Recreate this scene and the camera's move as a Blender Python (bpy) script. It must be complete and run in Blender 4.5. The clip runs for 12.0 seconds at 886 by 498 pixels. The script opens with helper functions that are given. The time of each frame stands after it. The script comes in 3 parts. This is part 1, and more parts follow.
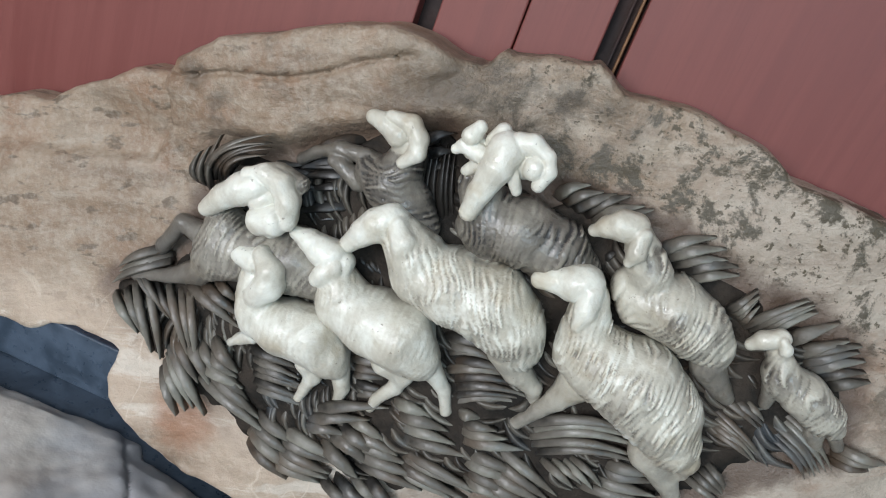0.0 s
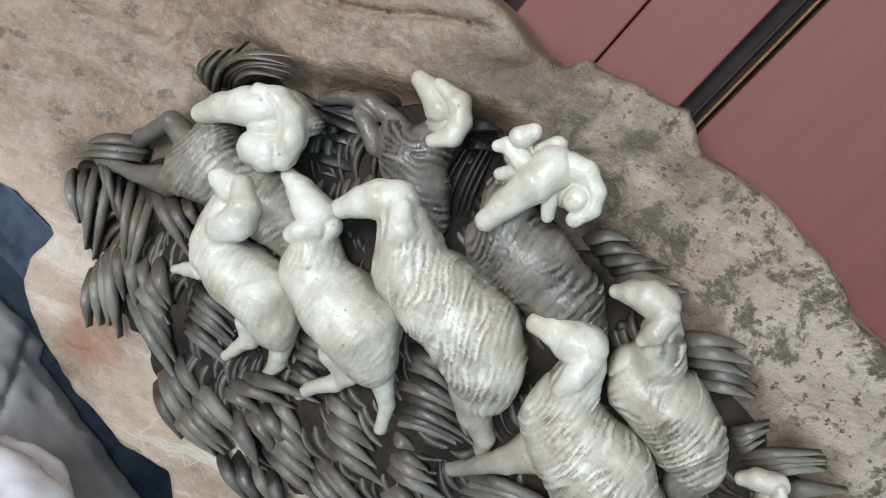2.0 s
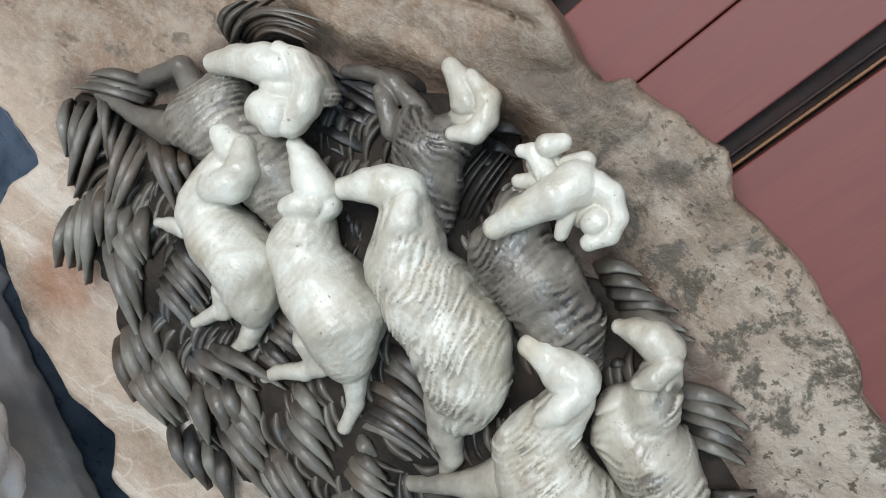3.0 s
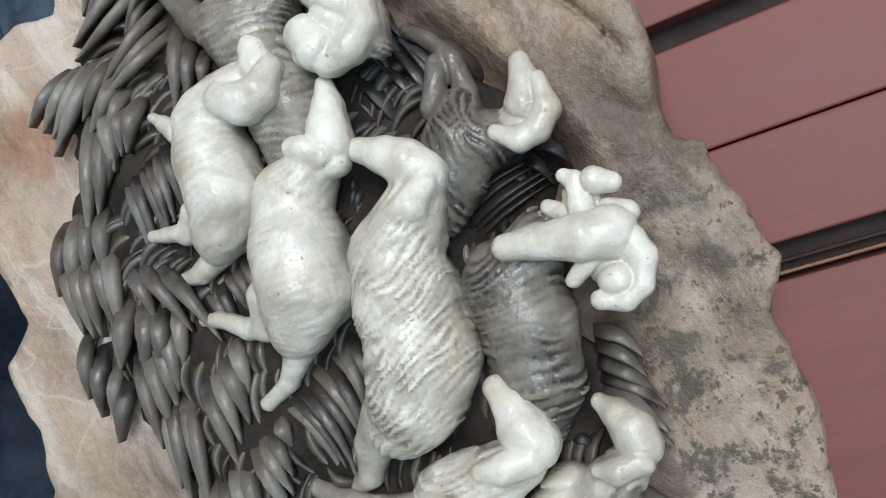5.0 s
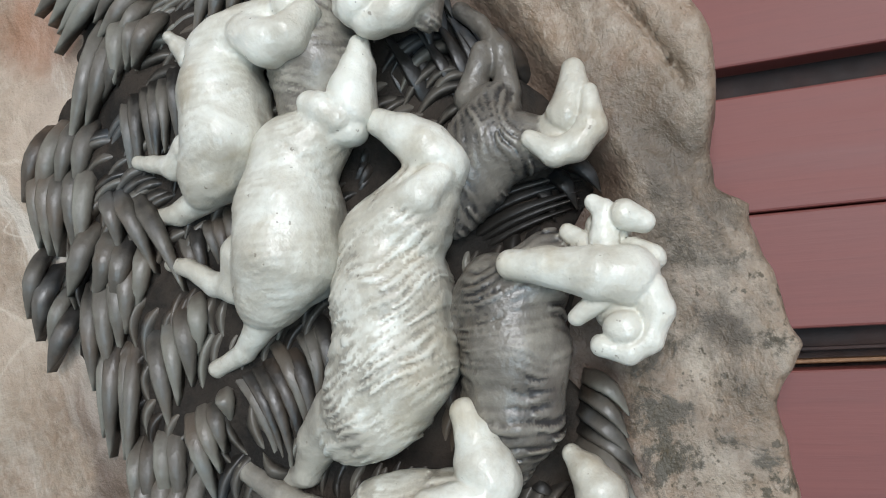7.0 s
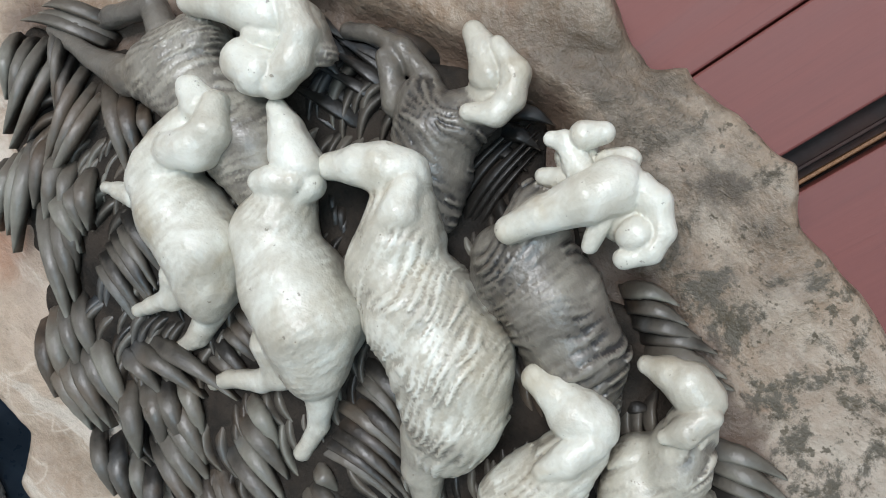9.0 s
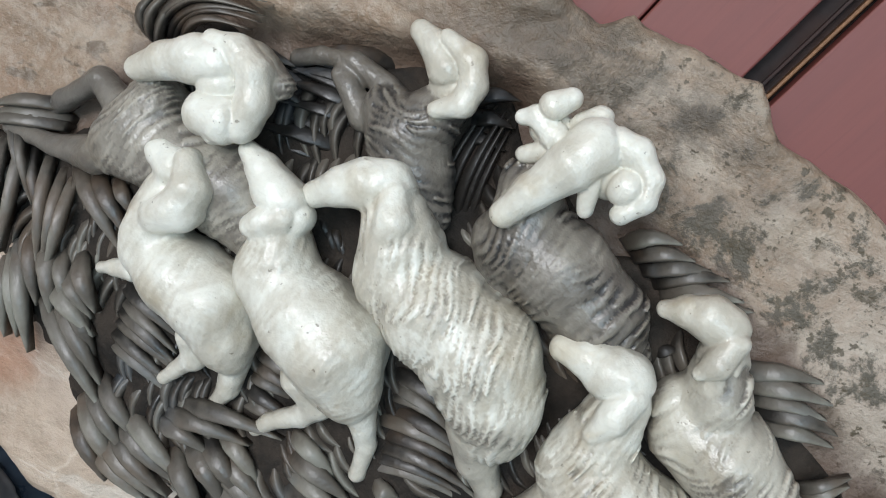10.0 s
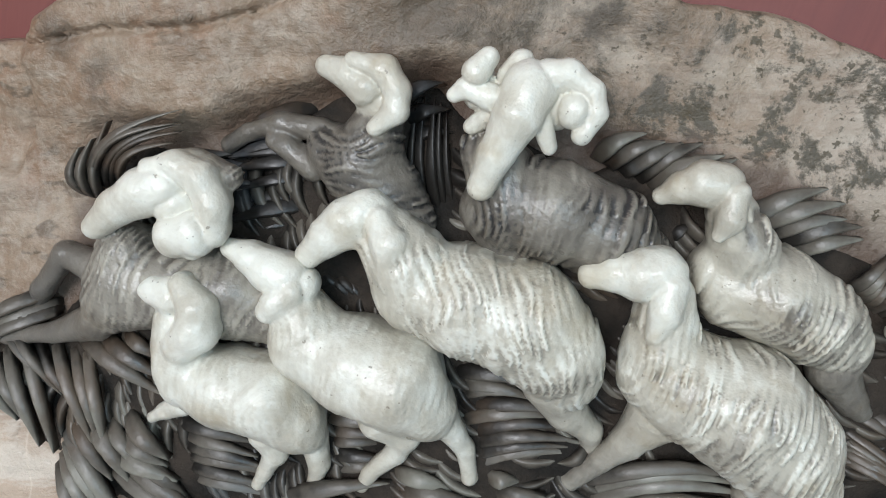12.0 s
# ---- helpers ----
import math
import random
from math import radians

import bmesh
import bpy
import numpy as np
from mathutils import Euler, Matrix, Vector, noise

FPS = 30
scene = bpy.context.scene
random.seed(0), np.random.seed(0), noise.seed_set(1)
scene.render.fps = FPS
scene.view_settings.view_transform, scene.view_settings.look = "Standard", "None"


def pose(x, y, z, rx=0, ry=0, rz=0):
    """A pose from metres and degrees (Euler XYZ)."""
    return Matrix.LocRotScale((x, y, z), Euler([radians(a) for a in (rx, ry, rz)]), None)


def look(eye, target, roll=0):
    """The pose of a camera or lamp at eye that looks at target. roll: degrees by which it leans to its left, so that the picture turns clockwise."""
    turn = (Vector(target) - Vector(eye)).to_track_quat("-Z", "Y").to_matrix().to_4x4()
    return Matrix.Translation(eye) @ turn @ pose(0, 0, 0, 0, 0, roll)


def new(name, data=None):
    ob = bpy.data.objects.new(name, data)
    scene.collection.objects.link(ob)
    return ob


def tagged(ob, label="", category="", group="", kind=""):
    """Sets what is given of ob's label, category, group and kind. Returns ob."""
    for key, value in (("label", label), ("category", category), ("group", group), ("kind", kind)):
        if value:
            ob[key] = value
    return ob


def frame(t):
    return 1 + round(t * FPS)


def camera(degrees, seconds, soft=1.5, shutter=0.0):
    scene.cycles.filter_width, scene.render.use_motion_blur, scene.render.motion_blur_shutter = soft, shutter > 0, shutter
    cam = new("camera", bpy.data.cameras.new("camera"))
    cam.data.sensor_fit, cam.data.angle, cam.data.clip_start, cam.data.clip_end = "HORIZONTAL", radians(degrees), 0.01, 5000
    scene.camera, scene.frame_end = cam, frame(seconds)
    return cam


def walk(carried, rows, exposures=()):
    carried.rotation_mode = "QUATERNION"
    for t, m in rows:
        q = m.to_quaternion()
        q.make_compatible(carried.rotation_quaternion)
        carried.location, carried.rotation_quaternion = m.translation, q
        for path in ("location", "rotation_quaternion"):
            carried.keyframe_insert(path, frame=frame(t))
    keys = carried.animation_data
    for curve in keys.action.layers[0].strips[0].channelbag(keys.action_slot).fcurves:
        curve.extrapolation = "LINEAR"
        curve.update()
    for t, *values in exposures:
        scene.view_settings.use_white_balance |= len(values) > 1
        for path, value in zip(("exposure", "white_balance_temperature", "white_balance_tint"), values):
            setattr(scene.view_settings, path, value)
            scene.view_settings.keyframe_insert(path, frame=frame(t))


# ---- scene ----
cam = camera(62.0, 12.0, soft=1.1)
# The carving stands on a table and leans back against the panelled wall.
# Its own frame: x along the face, y into the stone, z up the face.
LEAN_BACK, FOOT = 1.0, 0.36
BASE = pose(0, 0, FOOT, -LEAN_BACK, 0, 0)
PATH = [
    (0, (0.057, -0.606, 0.261), (-0.101, 1.232, -0.511), 21.4),
    (0.5, (0.053, -0.586, 0.249), (-0.099, 1.258, -0.512), 26.5),
    (1, (0.051, -0.566, 0.239), (-0.102, 1.28, -0.516), 31.5),
    (1.5, (0.049, -0.547, 0.23), (-0.102, 1.301, -0.519), 36.5),
    (2, (0.048, -0.531, 0.221), (-0.105, 1.322, -0.518), 41.5),
    (2.5, (0.046, -0.516, 0.212), (-0.107, 1.341, -0.517), 46.5),
    (3, (0.045, -0.501, 0.204), (-0.11, 1.359, -0.517), 51.4),
    (5, (0.046, -0.451, 0.18), (-0.138, 1.416, -0.515), 70.9),
    (5.5, (0.045, -0.44, 0.173), (-0.142, 1.43, -0.512), 76.0),
    (6, (0.044, -0.429, 0.169), (-0.144, 1.442, -0.512), 81.0),
    (6.5, (0.043, -0.421, 0.163), (-0.145, 1.455, -0.506), 85.5),
    (7, (0.043, -0.417, 0.161), (-0.146, 1.459, -0.506), 84.5),
    (9, (0.039, -0.426, 0.164), (-0.121, 1.452, -0.506), 57.0),
    (9.5, (0.032, -0.43, 0.164), (-0.091, 1.451, -0.505), 50.3),
    (10, (0.029, -0.432, 0.165), (-0.078, 1.449, -0.507), 43.5),
    (10.5, (0.028, -0.436, 0.164), (-0.073, 1.448, -0.501), 36.6),
    (11, (0.025, -0.439, 0.165), (-0.06, 1.445, -0.501), 29.8),
    (11.5, (0.025, -0.442, 0.165), (-0.058, 1.443, -0.498), 22.9),
    (12, (0.021, -0.445, 0.165), (-0.043, 1.44, -0.499), 16.2),
]
walk(cam, [(t, BASE @ look(eye, target, roll)) for t, eye, target, roll in PATH])

# ---------------------------------------------------------------- light
world = bpy.data.worlds.new("daylight")
scene.world = world
world.use_nodes = True
sky = world.node_tree.nodes.new("ShaderNodeTexSky")
sky.sky_type, sky.sun_disc = "NISHITA", False
sky.sun_elevation, sky.sun_rotation = radians(40), radians(200)
world.node_tree.links.new(sky.outputs[0], world.node_tree.nodes["Background"].inputs[0])
world.node_tree.nodes["Background"].inputs[1].default_value = 0.12
scene.view_settings.exposure = 0.0


def area_lamp(name, m, sx, sy, watts, colour):
    lamp = bpy.data.lights.new(name, "AREA")
    lamp.shape, lamp.size, lamp.size_y, lamp.energy, lamp.color = "RECTANGLE", sx, sy, watts, colour
    ob = new(name, lamp)
    ob.matrix_world = m
    return ob


# daylight through the two windows behind the viewer
area_lamp("window_daylight", look((-0.8, -2.42, 1.15), (-0.8, 0.0, 1.05)), 1.2, 1.2, 66, (0.935, 0.955, 1.0))
area_lamp("window_daylight", look((0.9, -2.42, 1.15), (0.9, 0.0, 1.05)), 1.3, 1.3, 26, (0.60, 0.84, 1.0))


# ---------------------------------------------------------------- materials
class Nodes:
    """A small helper to write node materials."""

    def __init__(self, name, roughness=0.6, metallic=0.0, coat=0.0):
        self.mat = bpy.data.materials.new(name)
        self.mat.use_nodes = True
        self.tree = self.mat.node_tree
        self.bsdf = self.tree.nodes["Principled BSDF"]
        self.bsdf.inputs["Roughness"].default_value = roughness
        self.bsdf.inputs["Metallic"].default_value = metallic
        self.bsdf.inputs["Coat Weight"].default_value = coat
        self.bsdf.inputs["Coat Roughness"].default_value = 0.1
        self.coords = self.tree.nodes.new("ShaderNodeTexCoord").outputs["Object"]

    def link(self, a, b):
        self.tree.links.new(a, b)

    def put(self, value, socket):
        if isinstance(value, (int, float)):
            socket.default_value = value
        elif isinstance(value, tuple):
            socket.default_value = (*value, 1) if len(value) == 3 and len(socket.default_value) == 4 else value
        else:
            self.link(value, socket)

    def scaled(self, scale, turn=(0, 0, 0)):
        n = self.tree.nodes.new("ShaderNodeMapping")
        self.link(self.coords, n.inputs[0])
        n.inputs["Rotation"].default_value = [radians(a) for a in turn]
        n.inputs["Scale"].default_value = scale
        return n.outputs[0]

    def bedding(self, angle, stretch):
        """Coordinates drawn out along a direction of the face, in degrees up from its length."""
        n = self.tree.nodes.new("ShaderNodeMapping")
        n.vector_type = "TEXTURE"
        self.link(self.coords, n.inputs[0])
        n.inputs["Rotation"].default_value = (0, radians(-angle), 0)
        n.inputs["Scale"].default_value = stretch
        return n.outputs[0]

    def noise(self, scale, detail=4, rough=0.55, warp=0.0, at=None):
        n = self.tree.nodes.new("ShaderNodeTexNoise")
        self.link(at or self.coords, n.inputs["Vector"])
        n.inputs["Scale"].default_value, n.inputs["Detail"].default_value = scale, detail
        n.inputs["Roughness"].default_value, n.inputs["Distortion"].default_value = rough, warp
        return n.outputs[0]

    def ramp(self, value, lo, hi):
        n = self.tree.nodes.new("ShaderNodeMapRange")
        n.interpolation_type = "SMOOTHSTEP"
        self.put(value, n.inputs[0])
        n.inputs[1].default_value, n.inputs[2].default_value = lo, hi
        return n.outputs[0]

    def math(self, op, a, b=0.0):
        n = self.tree.nodes.new("ShaderNodeMath")
        n.operation = op
        self.put(a, n.inputs[0])
        self.put(b, n.inputs[1])
        return n.outputs[0]

    def mix(self, fac, a, b, blend="MIX"):
        n = self.tree.nodes.new("ShaderNodeMix")
        n.data_type, n.blend_type = "RGBA", blend
        self.put(fac, n.inputs[0])
        self.put(a, n.inputs[6])
        self.put(b, n.inputs[7])
        return n.outputs[2]

    def axis(self, which):
        n = self.tree.nodes.new("ShaderNodeSeparateXYZ")
        self.link(self.coords, n.inputs[0])
        return n.outputs[which]

    def attribute(self, name):
        n = self.tree.nodes.new("ShaderNodeAttribute")
        n.attribute_name = name
        return n.outputs["Fac"]

    def random(self):
        return self.tree.nodes.new("ShaderNodeObjectInfo").outputs["Random"]

    def bump(self, height, distance, strength=1.0):
        n = self.tree.nodes.new("ShaderNodeBump")
        n.inputs["Strength"].default_value, n.inputs["Distance"].default_value = strength, distance
        old = self.bsdf.inputs["Normal"]
        if old.is_linked:
            self.link(old.links[0].from_socket, n.inputs["Normal"])
        self.link(height, n.inputs["Height"])
        self.link(n.outputs[0], old)
        return self

    def colour(self, c):
        self.put(c, self.bsdf.inputs["Base Color"])
        return self

    def rough(self, r):
        self.put(r, self.bsdf.inputs["Roughness"])
        return self


def crust_stone():
    """Weathered tan rind of the stone, banded on one wing, lichen-spotted on the other."""
    n = Nodes("weathered_stone", 0.62)

    def patch(x, z, radius, soft=0.6):
        d = n.math("ADD", n.math("POWER", n.math("SUBTRACT", n.axis(0), x), 2.0), n.math("POWER", n.math("SUBTRACT", n.axis(2), z), 2.0))
        d = n.math("DIVIDE", n.math("SQRT", d), radius)
        d = n.math("ADD", d, n.math("MULTIPLY", n.math("SUBTRACT", n.noise(18, 5, 0.65, 0.4), 0.5), 1.6))
        return n.ramp(d, 1 + soft, 1 - soft)

    broad = n.noise(6, 5, 0.6, 0.4)
    c = n.mix(n.ramp(broad, 0.35, 0.65), (0.235, 0.158, 0.102), (0.325, 0.248, 0.178))
    c = n.mix(n.ramp(n.noise(17, 5, 0.65), 0.45, 0.72), c, (0.385, 0.318, 0.245))
    # paler towards the trailing end of the flock
    c = n.mix(n.math("MULTIPLY", n.ramp(n.axis(0), 0.12, 0.26), 0.6), c, (0.405, 0.345, 0.285))
    # rusty and brown patches
    c = n.mix(n.math("MULTIPLY", n.ramp(n.noise(9, 4, 0.6, 0.8), 0.50, 0.66), 0.7), c, (0.24, 0.135, 0.080))
    # long bedding streaks and short dark dashes
    streak = n.noise(34, 6, 0.66, 0.5, n.bedding(22, (5.0, 1.0, 1.0)))
    c = n.mix(n.math("MULTIPLY", n.ramp(streak, 0.50, 0.66), 0.5), c, (0.15, 0.10, 0.066))
    c = n.mix(n.math("MULTIPLY", n.ramp(streak, 0.46, 0.34), 0.45), c, (0.43, 0.375, 0.305))
    wing = n.math("ADD", n.math("MULTIPLY", n.ramp(n.axis(0), -0.10, -0.26), 0.65), 0.2)
    dash = n.noise(75, 3, 0.6, 0.2, n.bedding(22, (2.6, 1.0, 1.0)))
    c = n.mix(n.math("MULTIPLY", n.ramp(dash, 0.58, 0.66), wing), c, (0.115, 0.082, 0.055))
    grain = n.noise(170, 3, 0.7)
    c = n.mix(n.math("MULTIPLY", n.ramp(grain, 0.4, 0.7), 0.4), c, (0.42, 0.36, 0.29))
    # lichen on the free upper side: dark, crumbly spots
    spots = n.noise(21, 7, 0.75, 0.2)
    zone = n.math("MULTIPLY", n.ramp(n.axis(0), -0.08, 0.05), n.ramp(n.axis(2), -0.02, 0.10))
    zone = n.math("ADD", n.math("MULTIPLY", zone, 0.85), 0.15)
    c = n.mix(n.math("MULTIPLY", n.ramp(spots, 0.51, 0.59), zone), c, (0.085, 0.070, 0.048))
    crumbs = n.noise(120, 3, 0.7)
    c = n.mix(n.math("MULTIPLY", n.ramp(crumbs, 0.57, 0.65), zone), c, (0.10, 0.078, 0.050))
    for x, z, radius, depth in ((0.06, 0.165, 0.016, 0.8), (0.10, 0.165, 0.03, 0.5), (0.02, 0.14, 0.06, 0.6), (-0.04, 0.125, 0.05, 0.55),
                                (-0.213, 0.055, 0.014, 0.7), (-0.25, 0.075, 0.012, 0.6), (-0.19, 0.128, 0.012, 0.6)):
        c = n.mix(n.math("MULTIPLY", patch(x, z, radius), n.math("MULTIPLY", n.ramp(spots, 0.36, 0.54), depth)), c, (0.085, 0.066, 0.048))
    # dark layer laid bare round the carved grass
    bare = n.ramp(n.math("ADD", n.attribute("tone"), n.math("MULTIPLY", n.noise(26, 5, 0.65, 0.4), 0.9)), 0.85, 1.25)
    c = n.mix(n.math("MULTIPLY", bare, 0.85), c, (0.095, 0.060, 0.042))
    # warm stone low on the free wing, reflected light painted in; pale veins, rusty spot
    low = n.math("MULTIPLY", n.ramp(n.axis(2), -0.13, -0.21), n.ramp(n.axis(0), 0.16, -0.02))
    c = n.mix(n.math("MULTIPLY", low, n.math("MULTIPLY", n.ramp(n.noise(7, 4, 0.6), 0.30, 0.60), 0.8)), c, (0.52, 0.41, 0.315))
    c = n.mix(n.math("MULTIPLY", n.math("MULTIPLY", low, n.ramp(streak, 0.50, 0.38)), 0.6), c, (0.62, 0.56, 0.48))
    vein = n.ramp(n.math("ABSOLUTE", n.math("SUBTRACT", n.noise(9, 2, 0.4, 1.2), 0.5)), 0.012, 0.0)
    c = n.mix(n.math("MULTIPLY", vein, n.math("MULTIPLY", low, 0.45)), c, (0.62, 0.53, 0.43))
    c = n.mix(n.math("MULTIPLY", patch(-0.17, -0.245, 0.028), 0.7), c, (0.30, 0.14, 0.075))
    n.colour(c)
    n.rough(n.math("ADD", n.math("MULTIPLY", broad, 0.3), 0.38))
    n.bump(streak, 0.004, 0.6).bump(spots, 0.006, 0.7).bump(crumbs, 0.002, 0.6).bump(grain, 0.0016, 0.7)
    return n.mat


def carved_stone():
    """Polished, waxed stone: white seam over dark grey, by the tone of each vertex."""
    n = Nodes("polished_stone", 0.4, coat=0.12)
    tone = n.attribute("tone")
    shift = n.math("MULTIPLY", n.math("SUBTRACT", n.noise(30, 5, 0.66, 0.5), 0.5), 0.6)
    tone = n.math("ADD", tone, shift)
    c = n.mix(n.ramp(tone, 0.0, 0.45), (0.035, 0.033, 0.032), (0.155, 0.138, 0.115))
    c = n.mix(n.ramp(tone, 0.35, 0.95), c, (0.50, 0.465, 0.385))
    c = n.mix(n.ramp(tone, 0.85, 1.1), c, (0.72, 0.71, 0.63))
    warm = n.noise(16, 4, 0.6, 0.5)
    c = n.mix(n.math("MULTIPLY", n.ramp(warm, 0.52, 0.7), 0.45), c, (0.62, 0.50, 0.34), "MULTIPLY")
    c = n.mix(n.math("MULTIPLY", n.ramp(n.noise(220, 2, 0.6), 0.70, 0.76), 0.6), c, (0.12, 0.09, 0.06))
    n.colour(c)
    n.bsdf.inputs["Subsurface Weight"].default_value = 0.12
    n.bsdf.inputs["Subsurface Radius"].default_value = (0.006, 0.005, 0.004)
    n.bsdf.inputs["Subsurface Scale"].default_value = 0.35
    n.rough(n.math("ADD", n.math("MULTIPLY", n.noise(60, 3), 0.5), 0.12))
    n.bump(n.noise(60, 4, 0.6), 0.0022, 0.6).bump(n.noise(240, 3, 0.6), 0.0007, 0.5)
    return n.mat


def grass_stone():
    n = Nodes("dark_carved_stone", 0.4)
    tone = n.math("ADD", n.attribute("tone"), n.math("MULTIPLY", n.math("SUBTRACT", n.random(), 0.5), 0.4))
    tone = n.math("ADD", tone, n.math("MULTIPLY", n.math("SUBTRACT", n.noise(38, 5, 0.65), 0.5), 0.7))
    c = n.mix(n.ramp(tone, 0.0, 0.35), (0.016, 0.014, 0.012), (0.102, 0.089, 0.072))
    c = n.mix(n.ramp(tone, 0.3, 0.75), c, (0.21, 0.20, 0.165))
    c = n.mix(n.math("MULTIPLY", n.ramp(n.noise(14, 4, 0.6, 0.5), 0.48, 0.66), 0.5), c, (0.11, 0.072, 0.046))
    c = n.mix(n.math("MULTIPLY", n.ramp(n.noise(19, 3, 0.6), 0.55, 0.7), 0.4), c, (0.07, 0.085, 0.10))
    n.colour(c)
    n.rough(n.math("ADD", n.math("MULTIPLY", n.noise(80, 3), 0.6), 0.12))
    n.bump(n.noise(45, 4, 0.55), 0.003, 0.5).bump(n.noise(200, 3, 0.6), 0.0005, 0.5)
    return n.mat


def panel_laminate():
    n = Nodes("red_wood_laminate", 0.5)
    fibre = n.noise(60, 6, 0.62, 0.2, n.scaled((1.0, 1.0, 0.06)))
    pore = n.noise(420, 3, 0.6, 0.0, n.scaled((1.0, 1.0, 0.05)))
    c = n.mix(n.ramp(fibre, 0.35, 0.68), (0.150, 0.037, 0.030), (0.174, 0.048, 0.039))
    c = n.mix(n.math("MULTIPLY", n.ramp(pore, 0.56, 0.7), 0.3), c, (0.125, 0.033, 0.028))
    n.colour(c)
    n.rough(n.math("ADD", n.math("MULTIPLY", fibre, 0.2), 0.46))
    n.bump(pore, 0.0003, 0.3)
    return n.mat


def plain(name, a, b, scale, roughness, metallic=0.0, bump=0.0006):
    n = Nodes(name, roughness, metallic)
    v = n.noise(scale, 5, 0.6, 0.3)
    n.colour(n.mix(n.ramp(v, 0.35, 0.65), a, b))
    n.rough(n.math("ADD", n.math("MULTIPLY", n.noise(scale * 4, 3), 0.25), roughness - 0.12))
    n.bump(n.noise(scale * 7, 4, 0.6), bump, 0.6)
    return n.mat


CRUST, CARVED, GRASS, PANEL = crust_stone(), carved_stone(), grass_stone(), panel_laminate()
GROOVE = plain("dark_groove_wood", (0.014, 0.006, 0.005), (0.028, 0.011, 0.008), 30, 0.75)
BRASS = plain("brass_strip", (0.13, 0.062, 0.028), (0.18, 0.09, 0.04), 60, 0.5, 0.4)
# dark slate table; the blue of reflected sky is put into the base colour
TABLE = plain("slate_lacquer_sky_blue", (0.036, 0.052, 0.074), (0.075, 0.102, 0.140), 26, 0.3)
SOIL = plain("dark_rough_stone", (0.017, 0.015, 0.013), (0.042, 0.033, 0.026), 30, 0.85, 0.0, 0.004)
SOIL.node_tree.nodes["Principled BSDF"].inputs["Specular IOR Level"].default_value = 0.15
RAIL = plain("grey_rock", (0.34, 0.345, 0.36), (0.56, 0.52, 0.47), 7, 0.42, 0.0, 0.002)
PAPER = plain("white_paper", (0.78, 0.78, 0.8), (0.85, 0.85, 0.86), 20, 0.25, 0.0, 0.0002)
PLASTER = plain("grey_plaster", (0.22, 0.22, 0.22), (0.27, 0.27, 0.265), 5, 0.85)
FLOORING = plain("brown_floor", (0.07, 0.055, 0.045), (0.10, 0.08, 0.065), 9, 0.5)
PAINT = plain("pale_paint", (0.42, 0.43, 0.44), (0.48, 0.49, 0.50), 12, 0.45)


# ---------------------------------------------------------------- mesh tools
def mesh_object(name, verts, faces, material, parent=None, label="", smooth=True, tone=None):
    me = bpy.data.meshes.new(name)
    me.from_pydata([tuple(v) for v in verts] if not isinstance(verts, np.ndarray) else verts.tolist(), [], faces if isinstance(faces, list) else faces.tolist())
    me.materials.append(material)
    if smooth:
        me.polygons.foreach_set("use_smooth", [True] * len(me.polygons))
    if tone is not None:
        me.attributes.new("tone", "FLOAT", "POINT").data.foreach_set("value", np.asarray(tone, np.float32))
    ob = new(name, me)
    if parent:
        ob.parent = parent
    if label:
        ob["label"] = label
    return ob


def part(name, bm, material, parent=None, label=""):
    """Links a bmesh as one mesh object under a thing."""
    me = bpy.data.meshes.new(name)
    bm.to_mesh(me)
    bm.free()
    me.materials.append(material)
    ob = new(name, me)
    if parent:
        ob.parent = parent
    if label:
        ob["label"] = label
    return ob


def block(x0, x1, y0, y1, z0, z1, bevel=0.0):
    bm = bmesh.new()
    bmesh.ops.create_cube(bm, size=1)
    bmesh.ops.scale(bm, vec=(x1 - x0, y1 - y0, z1 - z0), verts=bm.verts)
    bmesh.ops.translate(bm, vec=((x0 + x1) / 2, (y0 + y1) / 2, (z0 + z1) / 2), verts=bm.verts)
    if bevel:
        bmesh.ops.bevel(bm, geom=bm.edges[:], offset=bevel, segments=2, profile=0.5, affect="EDGES")
    return bm


LATTICE = np.random.RandomState(5).rand(32, 32, 32).astype(np.float32)


def value_noise(x, y, z):
    """Smooth noise from 0 to 1 on a wrapped lattice."""
    out = 0.0
    cells = [np.floor(v).astype(np.int32) for v in (x, y, z)]
    parts = [v - c for v, c in zip((x, y, z), cells)]
    parts = [f * f * (3 - 2 * f) for f in parts]
    for i in (0, 1):
        for j in (0, 1):
            for k in (0, 1):
                w = (parts[0] if i else 1 - parts[0]) * (parts[1] if j else 1 - parts[1]) * (parts[2] if k else 1 - parts[2])
                out = out + w * LATTICE[(cells[0] + i) % 32, (cells[1] + j) % 32, (cells[2] + k) % 32]
    return out


def surface(field, origin, step):
    """The zero surface of a field on a grid, as vertices and quads (one vertex in each cell that the surface crosses)."""
    f = field.astype(np.float32)
    nx, ny, nz = f.shape
    inside = f < 0
    corner = [inside[i:nx - 1 + i, j:ny - 1 + j, k:nz - 1 + k] for i in (0, 1) for j in (0, 1) for k in (0, 1)]
    count = sum(c.astype(np.int8) for c in corner)
    active = (count > 0) & (count < 8)
    ci, cj, ck = np.nonzero(active)
    index = np.full(active.shape, -1, np.int64)
    index[ci, cj, ck] = np.arange(len(ci))
    total, hits = np.zeros((len(ci), 3)), np.zeros(len(ci))
    corners = [(i, j, k) for i in (0, 1) for j in (0, 1) for k in (0, 1)]
    for a in corners:
        for ax in range(3):
            if a[ax] == 0:
                b = list(a)
                b[ax] = 1
